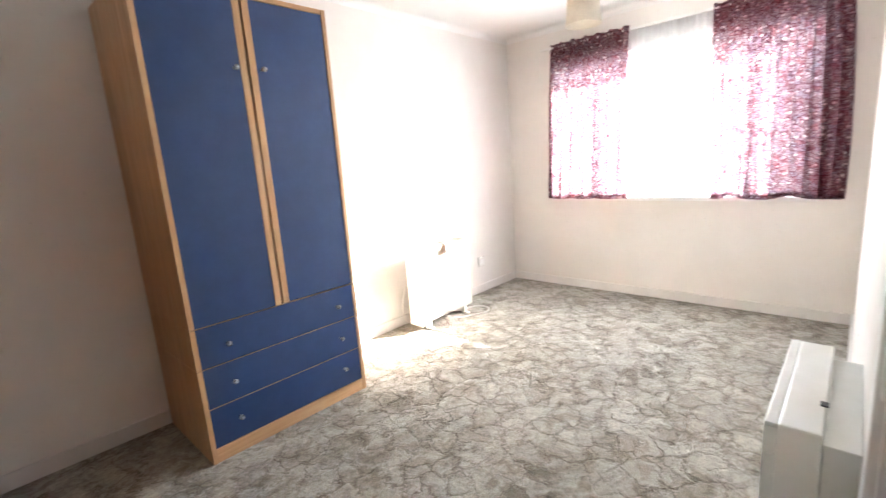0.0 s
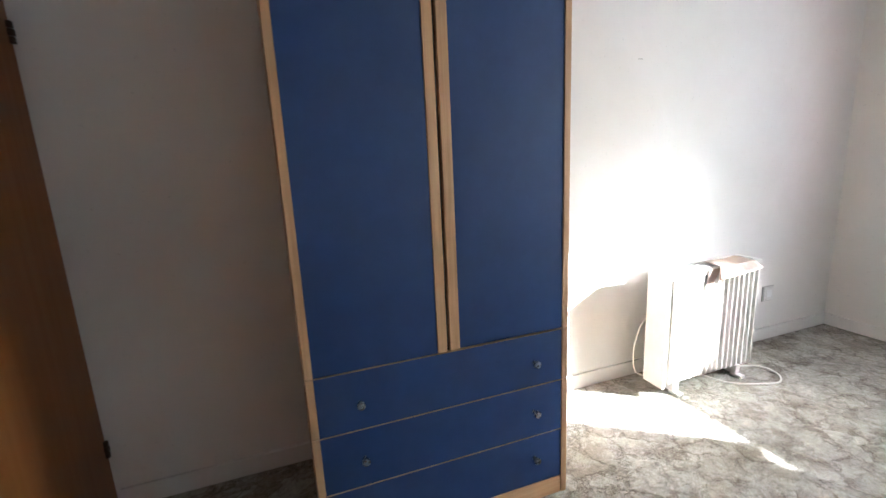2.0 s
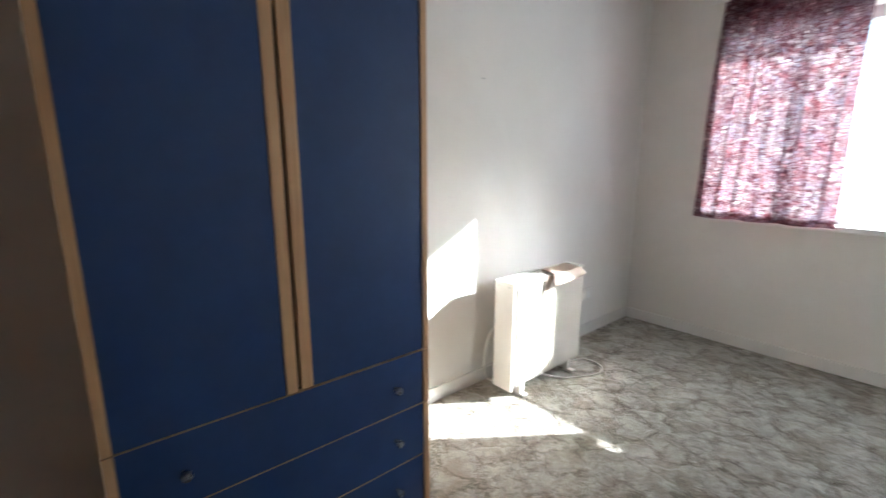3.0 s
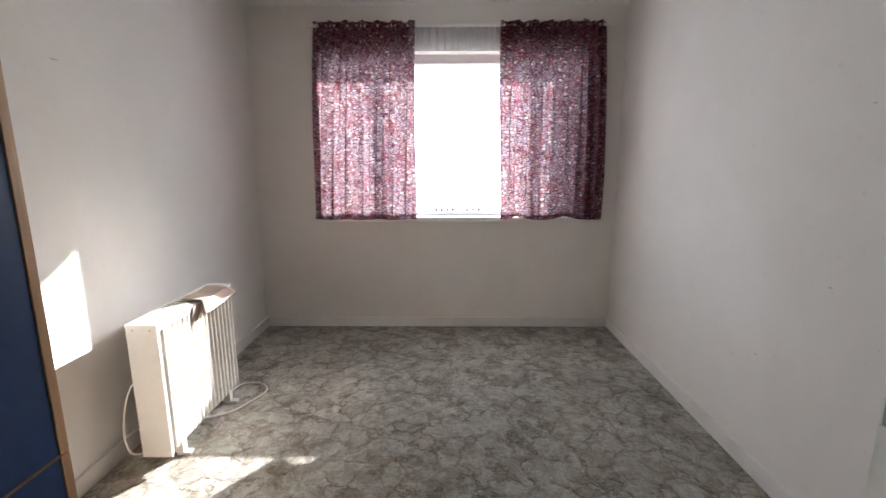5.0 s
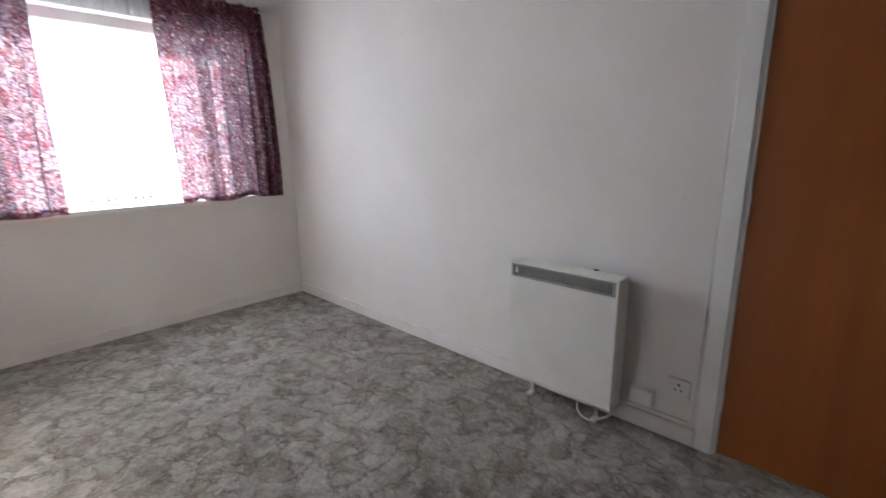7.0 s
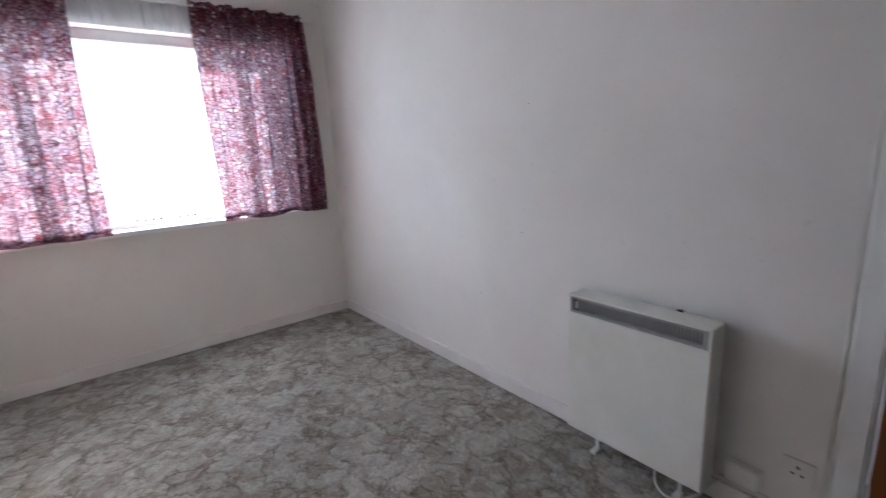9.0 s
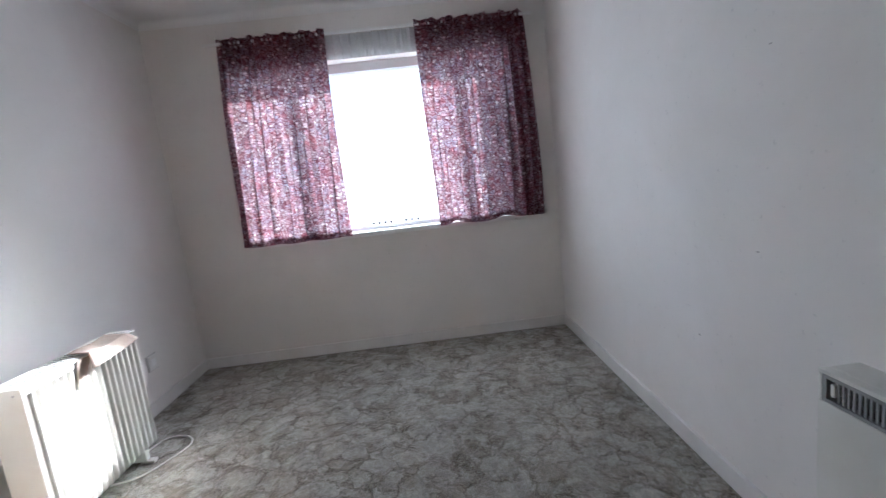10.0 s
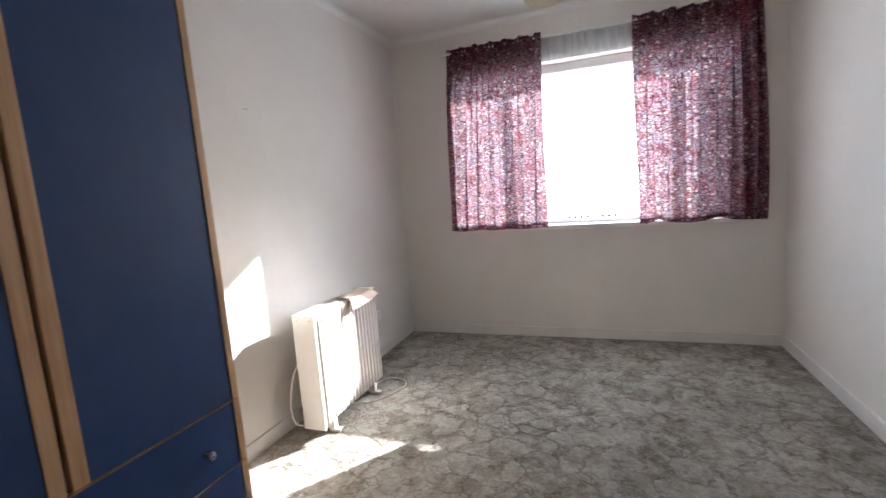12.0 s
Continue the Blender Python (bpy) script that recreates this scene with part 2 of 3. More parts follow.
GRILLE = gloss("grey_grille", (0.36, 0.35, 0.33), (0.27, 0.26, 0.25), 0.5)
SEAM = gloss("grey_brown_enamel", (0.24, 0.20, 0.165), (0.18, 0.15, 0.12), 0.6)
# grey of the wall scuffs, also the painted shadow line round the aerial plate
SCUFF_AND_RIM = gloss("grey_scuff_and_shade_rim", (0.56, 0.53, 0.49), (0.44, 0.41, 0.38), 0.8)
SLAT = gloss("pale_grey_slats", (0.40, 0.39, 0.37), (0.32, 0.31, 0.30), 0.45)
# black that stands in for the shade inside gaps and socket holes
BLACK = gloss("black_gap_shade", (0.02, 0.018, 0.016), (0.012, 0.011, 0.01), 0.7)
CHROME = metal("brushed_nickel", (0.62, 0.61, 0.60), 0.22)
GUNMETAL = metal("dull_nickel", (0.40, 0.40, 0.41), 0.26)
BRONZE = metal("dark_bronze", (0.10, 0.07, 0.05), 0.45)
CARD = gloss("brown_card", (0.42, 0.33, 0.27), (0.33, 0.25, 0.20), 0.85, 9)
BACKPLATE = gloss("brown_backplate", (0.17, 0.050, 0.02), (0.12, 0.035, 0.014), 0.5)
SHADE = thin_cloth("cream_shade", (0.80, 0.74, 0.64), 0.35)
NET = thin_cloth("white_net", (0.80, 0.80, 0.80), 0.5)
CURTAIN = floral_cloth()
GLASS = glass()
OUTDOORS = gloss("pale_paving", (0.40, 0.39, 0.36), (0.32, 0.31, 0.29), 0.9, 0.4)


# ---- geometry helpers ----
def part(name, bm, material, parent=None, label="", smooth=False):
    """One mesh object from a bmesh, under a thing or a part."""
    me = bpy.data.meshes.new(name)
    bmesh.ops.recalc_face_normals(bm, faces=bm.faces[:])
    bm.to_mesh(me)
    bm.free()
    me.materials.append(material)
    if smooth:
        me.shade_smooth()
        me.set_sharp_from_angle(angle=radians(35))
    ob = new(name, me)
    ob.parent = parent
    if label:
        ob["label"] = label
    return ob


def thing(name, label, category, at=(0, 0, 0), group=""):
    root = new(name)
    root.location = at
    root.empty_display_size = 0.1
    return tagged(root, label, category, group)


def box(bm, x0, x1, y0, y1, z0, z1, bevel=0.0, seg=2):
    """A box between two corners, its edges rounded by bevel."""
    made = bmesh.ops.create_cube(bm, size=1.0)["verts"]
    for v in made:
        v.co = Vector(((x0 + x1) / 2 + v.co.x * (x1 - x0), (y0 + y1) / 2 + v.co.y * (y1 - y0), (z0 + z1) / 2 + v.co.z * (z1 - z0)))
    if bevel:
        edges = list({e for v in made for e in v.link_edges})
        bmesh.ops.bevel(bm, geom=edges, offset=bevel, segments=seg, affect="EDGES", profile=0.6)
    return bm


def boxes(*rows, bevel=0.0):
    bm = bmesh.new()
    for r in rows:
        box(bm, *r, bevel=bevel)
    return bm


def turned(profile, steps=24, m=None):
    """A body of revolution about z from (radius, height) pairs."""
    bm = bmesh.new()
    rings = []
    for r, z in profile:
        rings.append([bm.verts.new((r * math.cos(2 * math.pi * i / steps), r * math.sin(2 * math.pi * i / steps), z)) for i in range(steps)])
    for a, b in zip(rings, rings[1:]):
        for i in range(steps):
            bm.faces.new((a[i], a[(i + 1) % steps], b[(i + 1) % steps], b[i]))
    if profile[0][0] > 1e-4:
        bm.faces.new(rings[0])
    if profile[-1][0] > 1e-4:
        bm.faces.new(rings[-1])
    bmesh.ops.remove_doubles(bm, verts=bm.verts[:], dist=1e-5)
    if m is not None:
        bm.transform(m)
    return bm


def tube(points, radius, steps=8, closed=False):
    """A round cord along a smooth line through the points."""
    pts = [Vector(p) for p in points]
    line = []
    for i in range(len(pts) - 1):
        p0, p1, p2, p3 = pts[max(i - 1, 0)], pts[i], pts[i + 1], pts[min(i + 2, len(pts) - 1)]
        for k in range(6):
            t = k / 6
            line.append(0.5 * (2 * p1 + (p2 - p0) * t + (2 * p0 - 5 * p1 + 4 * p2 - p3) * t * t + (3 * p1 - p0 - 3 * p2 + p3) * t ** 3))
    line.append(pts[-1])
    bm = bmesh.new()
    rings, side = [], None
    for i, p in enumerate(line):
        way = (line[min(i + 1, len(line) - 1)] - line[max(i - 1, 0)]).normalized()
        side = (side - way * side.dot(way)).normalized() if side else way.orthogonal().normalized()
        up = way.cross(side)
        rings.append([bm.verts.new(p + radius * (math.cos(2 * math.pi * k / steps) * side + math.sin(2 * math.pi * k / steps) * up)) for k in range(steps)])
    for a, b in zip(rings, rings[1:]):
        for k in range(steps):
            bm.faces.new((a[k], a[(k + 1) % steps], b[(k + 1) % steps], b[k]))
    bm.faces.new(rings[0])
    bm.faces.new(rings[-1])
    return bm


def sheet(nu, nv, place):
    """A grid of nu x nv cells, its points placed by place(u, v)."""
    bm = bmesh.new()
    grid = [[bm.verts.new(place(i / nu, j / nv)) for j in range(nv + 1)] for i in range(nu + 1)]
    uv = bm.loops.layers.uv.new("UVMap")
    for i in range(nu):
        for j in range(nv):
            f = bm.faces.new((grid[i][j], grid[i + 1][j], grid[i + 1][j + 1], grid[i][j + 1]))
            for loop, (a, b) in zip(f.loops, ((i, j), (i + 1, j), (i + 1, j + 1), (i, j + 1))):
                loop[uv].uv = (a / nu, b / nv)
    return bm


def structure(name, bm, material, label, category):
    return tagged(part(name, bm, material), label, category, kind="structure")


# ---- the shell ----
def shell():
    y0, y1, z0, z1 = WIN
    t = 0.12
    structure("wall_north", boxes((WEST - t, OUT, NORTH, NORTH + t, -0.1, HIGH + 0.1)), WALL, "plain off-white painted wall with faint scuffs", "wall")
    structure("wall_west", boxes((WEST - t, WEST, SOUTH - t, NORTH, -0.1, HIGH + 0.1)), WALL, "plain off-white painted wall behind the cupboards", "wall")
    structure("wall_east", boxes((EAST, OUT, SOUTH - t, y0, -0.1, HIGH + 0.1), (EAST, OUT, y1, NORTH, -0.1, HIGH + 0.1),
                                 (EAST, OUT, y0, y1, -0.1, z0), (EAST, OUT - 0.04, y0, y1, z1, HIGH + 0.1), (OUT - 0.04, OUT, y0, y1, z1 - 0.05, HIGH + 0.1)), WALL, "off-white painted window wall with one wide opening", "wall")
    structure("wall_south", boxes((WEST, DOOR[0], SOUTH - t, SOUTH, -0.1, HIGH + 0.1), (DOOR[1], EAST, SOUTH - t, SOUTH, -0.1, HIGH + 0.1),
                                  (DOOR[0], DOOR[1], SOUTH - t, SOUTH, DOOR[2], HIGH + 0.1)), WALL, "off-white painted wall with a doorway", "wall")
    structure("floor", boxes((WEST, EAST, SOUTH, NORTH, -0.1, 0.0), (DOOR[0], DOOR[1], SOUTH - t, SOUTH, -0.1, 0.0)), CARPET, "grey-green sculpted pile carpet with darker creases", "floor")
    structure("ceiling", boxes((WEST, EAST, SOUTH, NORTH, HIGH, HIGH + 0.1)), CEILING, "plain white painted ceiling", "ceiling")
    # slim cove where the ceiling meets the walls
    cove = bmesh.new()
    steps = 6
    for a, b, inward in (((WEST, NORTH), (EAST, NORTH), (0, -1)), ((EAST, NORTH), (EAST, SOUTH), (-1, 0)), ((EAST, SOUTH), (WEST, SOUTH), (0, 1))):
        rows = []
        for k in range(steps + 1):
            w = k / steps * math.pi / 2
            off, drop = 0.045 * (1 - math.sin(w)), 0.045 * (1 - math.cos(w))
            rows.append([cove.verts.new((p[0] + inward[0] * (off + 0.002), p[1] + inward[1] * (off + 0.002), HIGH - 0.002 - drop)) for p in (a, b)])
        rows.append([cove.verts.new((p[0], p[1], HIGH - 0.05)) for p in (a, b)])
        rows.append([cove.verts.new((p[0], p[1], HIGH)) for p in (a, b)])
        for r, s in zip(rows, rows[1:]):
            cove.faces.new((r[0], r[1], s[1], s[0]))
    structure("trim_cove", cove, CEILING, "slim white cove along the ceiling", "cove")

    def skirting(name, x0, x1, yy0, yy1):
        structure(name, boxes((x0, x1, yy0, yy1, 0.0, 0.078), bevel=0.004), SKIRT, "low cream painted skirting board", "skirting")

    skirting("baseboard_north", CUP + 0.01, EAST, NORTH - 0.014, NORTH + 0.002)
    skirting("baseboard_east", EAST - 0.014, EAST + 0.002, SOUTH + 0.014, NORTH - 0.014)
    skirting("baseboard_south", DOOR[1] + 0.075, EAST, SOUTH - 0.002, SOUTH + 0.014)
    skirting("baseboard_west", WEST - 0.002, WEST + 0.014, SOUTH, 1.70)
    ground = boxes((-400, 400, -400, 400, -3.2, -3.0))
    structure("ground", ground, OUTDOORS, "pale paved ground outside the window", "ground")


shell()


# ---- the door that was walked through ----
def entrance():
    x0, x1, top = DOOR
    frame_root = thing("door_1", "red-brown veneered flush door, shut in a white frame", "door", ((x0 + x1) / 2, SOUTH, 0))
    frame_root["kind"] = "structure"

    def piece(name, bm, mat, label=""):
        ob = part(name, bm, mat, None, label)
        ob.parent = frame_root
        ob.matrix_parent_inverse = Matrix.Translation(-frame_root.location)
        return ob

    piece("jamb", boxes((x1 - 0.002, x1 + 0.02, SOUTH - 0.115, SOUTH + 0.004, 0, top), bevel=0.002), WHITE)
    piece("jamb", boxes((x0 - 0.02, x0 + 0.002, SOUTH - 0.115, SOUTH + 0.004, 0, top), bevel=0.002), WHITE)
    piece("head", boxes((x0 - 0.02, x1 + 0.02, SOUTH - 0.115, SOUTH + 0.004, top - 0.002, top + 0.02), bevel=0.002), WHITE)
    for name, r in (("architrave", (x1 + 0.008, x1 + 0.072, SOUTH, SOUTH + 0.016, 0, top + 0.07)),
                    ("architrave", (x0 - 0.072, x0 - 0.008, SOUTH, SOUTH + 0.016, 0, top + 0.07)),
                    ("architrave", (x0 - 0.007, x1 + 0.007, SOUTH, SOUTH + 0.0155, top + 0.008, top + 0.07))):
        piece(name, boxes(r, bevel=0.005), WHITE, "white gloss-painted architrave")
    leaf = piece("leaf", boxes((x0 + 0.004, x1 - 0.005, SOUTH - 0.045, SOUTH - 0.006, 0.008, top - 0.005), bevel=0.002), VENEER, "red-brown veneered flush leaf")

    def sub(name, bm, mat, label=""):
        return part(name, bm, mat, leaf, label, smooth=True)

    for z in (0.24, 1.0, 1.72):
        sub("hinge", turned([(0.006, z - 0.045), (0.007, z - 0.04), (0.007, z + 0.04), (0.006, z + 0.045)], 12, Matrix.Translation((x1 - 0.002, SOUTH + 0.004, 0))), WHITE, "white-painted hinge")
    hx, hz = x0 + 0.055, 0.965
    for face, way in ((SOUTH - 0.006, 1), (SOUTH - 0.045, -1)):
        lo, hi = sorted((face - way * 0.001, face + way * 0.006))
        sub("handle_plate", boxes((hx - 0.026, hx + 0.026, lo, hi, hz - 0.032, hz + 0.032), bevel=0.002), CHROME, "satin metal plate")
        sub("handle_neck", turned([(0.012, 0.0), (0.0105, 0.006), (0.0095, 0.034), (0.011, 0.046), (0.007, 0.050), (0.0, 0.0505)], 16,
                                  Matrix.Translation((hx, face + way * 0.005, hz + 0.004)) @ Matrix.Rotation(radians(-90 * way), 4, "X")), CHROME)
        lever = tube([(hx - 0.004, face + way * 0.047, hz + 0.004), (hx + 0.03, face + way * 0.050, hz + 0.003), (hx + 0.07, face + way * 0.050, hz - 0.002), (hx + 0.115, face + way * 0.046, hz - 0.010)], 0.0095, 10)
        sub("lever_handle", lever, CHROME, "satin metal lever")
    sub("latch_plate", boxes((x0 + 0.0025, x0 + 0.006, SOUTH - 0.037, SOUTH - 0.014, hz - 0.07, hz + 0.07), bevel=0.0008), CHROME, "narrow metal latch plate")


entrance()


# ---- built-in cupboards ----
def cupboards():
    front, y0, mid0, mid1, y1 = CUP, 1.86, 2.585, 2.635, NORTH
    top = 1.98
    unit = thing("built_in_cupboard", "built-in cupboard with amber veneered doors and white frame", "cupboard", (front - 0.3, 2.55, 0))
    inv = Matrix.Translation(-unit.location)

    def piece(name, bm, mat, label="", parent=unit, smooth=False):
        ob = part(name, bm, mat, parent, label, smooth)
        if parent is unit:
            ob.matrix_parent_inverse = inv
        return ob

    piece("side_panel", boxes((WEST, front - 0.04, y0 - 0.06, y0 - 0.02, 0, HIGH)), WALL)
    piece("fascia", boxes((front - 0.04, front, y0 - 0.06, y1, top + 0.045, HIGH - 0.001)), WALL, "off-white painted panel over the doors")
    piece("frame_head", boxes((front - 0.05, front + 0.006, y0 - 0.06, y1, top + 0.004, top + 0.044), bevel=0.003), WHITE, "white gloss-painted head")
    piece("frame_post", boxes((front - 0.05, front + 0.036, mid0, mid1 - 0.014, 0, top + 0.003), bevel=0.004), WHITE, "white gloss-painted post")
    piece("frame_stop", boxes((front - 0.05, front + 0.008, mid0 - 0.012, mid0, 0, top + 0.003), bevel=0.002), WHITE)
    piece("frame_post", boxes((front - 0.05, front + 0.006, y0 - 0.06, y0 - 0.002, 0, top + 0.003), bevel=0.004), WHITE)
    # solid black strip, paints the shade in the gap under the doors
    piece("plinth", boxes((front - 0.05, front - 0.012, y0, y1 - 0.001, 0, 0.045)), BLACK, "black strip standing in for the shade under the doors")
    # the wardrobe's shade on this door is put into its veneer colour
    d1 = piece("door", boxes((front - 0.022, front, mid1 - 0.010, y1 - 0.012, 0.046, top), bevel=0.002), AMBER_SHADED, "veneered flush cupboard door, coloured darker for the wardrobe's shade")
    d2 = piece("door", boxes((front - 0.022, front, y0, mid0 - 0.014, 0.046, top), bevel=0.002), AMBER, "amber veneered flush cupboard door")

    def fit(name, bm, mat, d, label=""):
        return part(name, bm, mat, d, label, smooth=True)

    for z in (0.258, 1.65):
        fit("hinge", boxes((front - 0.004, front + 0.012, y1 - 0.03, y1 - 0.014, z - 0.032, z - 0.012), (front - 0.004, front + 0.013, y1 - 0.031, y1 - 0.013, z - 0.010, z + 0.010), (front - 0.004, front + 0.012, y1 - 0.03, y1 - 0.014, z + 0.012, z + 0.032), bevel=0.003), BRONZE, d1, "dark bronze butt hinge")
    py, pz = 2.70, 0.966
    fit("pull_plate", boxes((front - 0.001, front + 0.004, py - 0.022, py + 0.022, pz - 0.05, pz + 0.05), bevel=0.0015), BACKPLATE, d1, "brown backplate")
    fit("pull_handle", tube([(front, py, pz + 0.033), (front + 0.022, py, pz + 0.033), (front + 0.030, py, pz + 0.024), (front + 0.031, py, pz), (front + 0.030, py, pz - 0.024), (front + 0.022, py, pz - 0.033), (front, py, pz - 0.033)], 0.0055), CHROME, d1, "chrome pull handle")
    fit("bolt_plate", boxes((front - 0.001, front + 0.006, 2.36, 2.50, 1.535, 1.60), bevel=0.002), BACKPLATE, d2, "brown backplate")
    fit("bolt", tube([(front + 0.014, 2.37, 1.565), (front + 0.014, 2.46, 1.565), (front + 0.014, 2.584, 1.565)], 0.006), CHROME, d2, "grey metal bolt")
    hook = tube([(front, 2.70, 1.79), (front + 0.02, 2.70, 1.79), (front + 0.032, 2.702, 1.775), (front + 0.034, 2.704, 1.75), (front + 0.024, 2.705, 1.735), (front + 0.014, 2.706, 1.742)], 0.005)
    fit("coat_hook", hook, PLASTIC, d1, "small white hook")
    # the front stands a little out of square with the room
    pivot = Matrix.Translation((front, y1, 0))
    unit.matrix_basis = pivot @ Matrix.Rotation(radians(-3.4), 4, "Z") @ pivot.inverted() @ Matrix.Translation(unit.location)


cupboards()


# ---- window, curtains ----
def window():
    y0, y1, z0, z1 = WIN
    root = thing("window_1", "white plastic-framed window between floral curtains, daylight outside", "window", (EAST + 0.12, (y0 + y1) / 2, z0))
    root["kind"] = "structure"
    inv = Matrix.Translation(-root.location)

    def piece(name, bm, mat, label="", smooth=False):
        ob = part(name, bm, mat, root, label, smooth)
        ob.matrix_parent_inverse = inv
        return ob

    fx0, fx1 = EAST + 0.11, EAST + 0.17
    fr = boxes((fx0, fx1, y0, y1, z0 + 0.028, z0 + 0.062), (fx0, fx1, y0, y1, z1 - 0.062, z1), (fx0, fx1, y0, y0 + 0.06, z0 + 0.062, z1 - 0.062),
               (fx0, fx1, y1 - 0.06, y1, z0 + 0.062, z1 - 0.062), bevel=0.004)
    piece("window_frame", fr, PVC, "white plastic window frame")
    for m in (1.13, 2.26):
        piece("mullion", boxes((fx0 + 0.005, fx1, m - 0.025, m + 0.025, z0 + 0.062, z1 - 0.062), bevel=0.004), PVC)
    for a, b in ((y0 + 0.06, 1.105), (1.155, 2.235), (2.285, y1 - 0.06)):
        pane = piece("pane", boxes((fx0 + 0.025, fx0 + 0.031, a, b, z0 + 0.062, z1 - 0.062)), GLASS, "clear glass pane")
        pane.visible_shadow = False
    piece("window_sill", boxes((EAST - 0.035, fx0, y0 - 0.06, y1 + 0.08, z0 - 0.002, z0 + 0.030), bevel=0.005), WHITE, "white gloss-painted sill")
    # bead chain with small clips along the foot of the glass
    chain = thing("blind_chain", "row of small grey clips on a thin chain by the glass", "blind chain", (fx0 - 0.01, 1.85, 0.915))
    cinv = Matrix.Translation(-chain.location)
    cord = part("cord", tube([(fx0 - 0.01, 1.64, 0.909), (fx0 - 0.01, 1.85, 0.907), (fx0 - 0.01, 2.03, 0.909)], 0.0012, 5), PLASTIC, chain)
    cord.matrix_parent_inverse = cinv
    for y in (2.0, 1.957, 1.913, 1.87, 1.76, 1.715, 1.67):
        clip = part("clip", boxes((fx0 - 0.014, fx0 - 0.006, y - 0.009, y + 0.009, 0.904, 0.920), bevel=0.002), DARK, chain)
        clip.matrix_parent_inverse = cinv


window()


def curtain_rail():
    root = thing("curtain_rail", "thin white curtain rail on small wall brackets", "curtain rail", (EAST - 0.05, 1.85, 2.205))
    inv = Matrix.Translation(-root.location)
    ob = part("rail", boxes((EAST - 0.057, EAST - 0.045, 0.755, 2.94, 2.196, 2.214), bevel=0.003), WHITE, root)
    ob.matrix_parent_inverse = inv
    for y in (0.86, 1.84, 2.82):
        ob = part("bracket", boxes((EAST - 0.046, EAST + 0.001, y - 0.01, y + 0.01, 2.198, 2.226), bevel=0.003), WHITE, root)
        ob.matrix_parent_inverse = inv


curtain_rail()


def curtain(ytop0, ytop1, ybot0, ybot1, ztop, zbot, seed, lifts, label):
    """A short gathered curtain: frilled heading above the rail, soft folds, a wavy hem."""
    rnd = random.Random(seed)
    folds = [(rnd.uniform(6.5, 9.0), rnd.uniform(0, 6.28), 0.5), (rnd.uniform(11, 15), rnd.uniform(0, 6.28), 0.26), (rnd.uniform(20, 26), rnd.uniform(0, 6.28), 0.06)]
    drop = ztop - zbot

    def depth(u, v):
        a = sum(k * math.sin(2 * math.pi * f * u + p + 0.6 * math.sin(3 * v + p)) for f, p, k in folds)
        gather = sum(0.5 * math.sin(2 * math.pi * f * u + p) for f, p in ((27, 1.0 + seed), (41, 2.2 * seed)))
        top = max(0.0, 1 - (1 - v) / 0.09)
        return 0.018 * a * (1 - 0.75 * top) + 0.010 * gather * (0.08 + 0.8 * top)

    def place(u, v):
        s = 1 - v
        ya, yb = ytop0 + (ybot0 - ytop0) * s, ytop1 + (ybot1 - ytop1) * s
        bow = math.sin(math.pi * s) * (0.008 * (1 - u) ** 2 if seed == 1 else -0.024 * u * u)
        y = ya + (yb - ya) * u + bow + 0.006 * math.sin(17 * u * 6.28 + 5 * s)
        z = zbot + drop * v
        if v > 0.999:
            z += 0.007 * math.sin(2 * math.pi * 6.3 * u + seed) + 0.004 * math.sin(2 * math.pi * 13 * u)
        near = max(0.0, 1 - v / 0.10)
        z += near * (0.003 * math.sin(2 * math.pi * 3.3 * u + seed) + sum(h * math.exp(-(((ya + (yb - ya) * u) - c) / w) ** 2) for c, w, h in lifts))
        turn_in = max(0.0, 1 - u / 0.05) if seed == 1 else max(0.0, (u - 0.95) / 0.05)
        return Vector((EAST - 0.060 + 0.8 * depth(u, v) * (1 - turn_in) + 0.050 * turn_in, y, z))

    bm = sheet(150, 44, place)
    layer = bm.loops.layers.uv.active
    for f in bm.faces:
        for l in f.loops:
            l[layer].uv = (l[layer].uv[0] * 1.18 * abs(ytop1 - ytop0) + seed, l[layer].uv[1] * drop)
    ob = part("curtain", bm, CURTAIN, None, "", True)
    solid = ob.modifiers.new("cloth", "SOLIDIFY")
    solid.thickness = 0.0012
    tagged(ob, label, "curtain", "curtains at the window")
    # turned-up hem, a doubled strip of the same cloth
    def hem_place(u, v):
        p = place(u, 0.004 + v * 0.028)
        return p + Vector((0.004, 0, 0))
    hm = sheet(150, 2, hem_place)
    layer = hm.loops.layers.uv.active
    for f in hm.faces:
        for l in f.loops:
            l[layer].uv = (l[layer].uv[0] * 1.18 * abs(ytop1 - ytop0) + seed, l[layer].uv[1] * 0.04)
    part("hem", hm, CURTAIN, ob, "", True)
    return ob


curtain(2.855, 2.137, 2.915, 2.148, 2.232, 0.856, 1, (), "drawn-back burgundy cotton curtain with pale floral print, window light through it")
curtain(1.546, 0.806, 1.524, 0.764, 2.230, 0.854, 2, ((1.40, 0.050, 0.026), (1.03, 0.09, 0.022)), "burgundy floral cotton curtain with a wavy hem beside the corner")


def net():
    def place(u, v):
        y = 0.93 + 1.87 * u
        return Vector((EAST - 0.020 + 0.007 * math.sin(2 * math.pi * 34 * u + 0.8 * math.sin(9 * u)) + 0.003 * math.sin(2 * math.pi * 71 * u), y, 2.05 + 0.003 * math.sin(40 * u) * (1 - v) + 0.15 * v))
    ob = part("net_valance", sheet(260, 6, place), NET, None, "", True)
    tagged(ob, "short gathered white net strip above the window", "net curtain")


net()


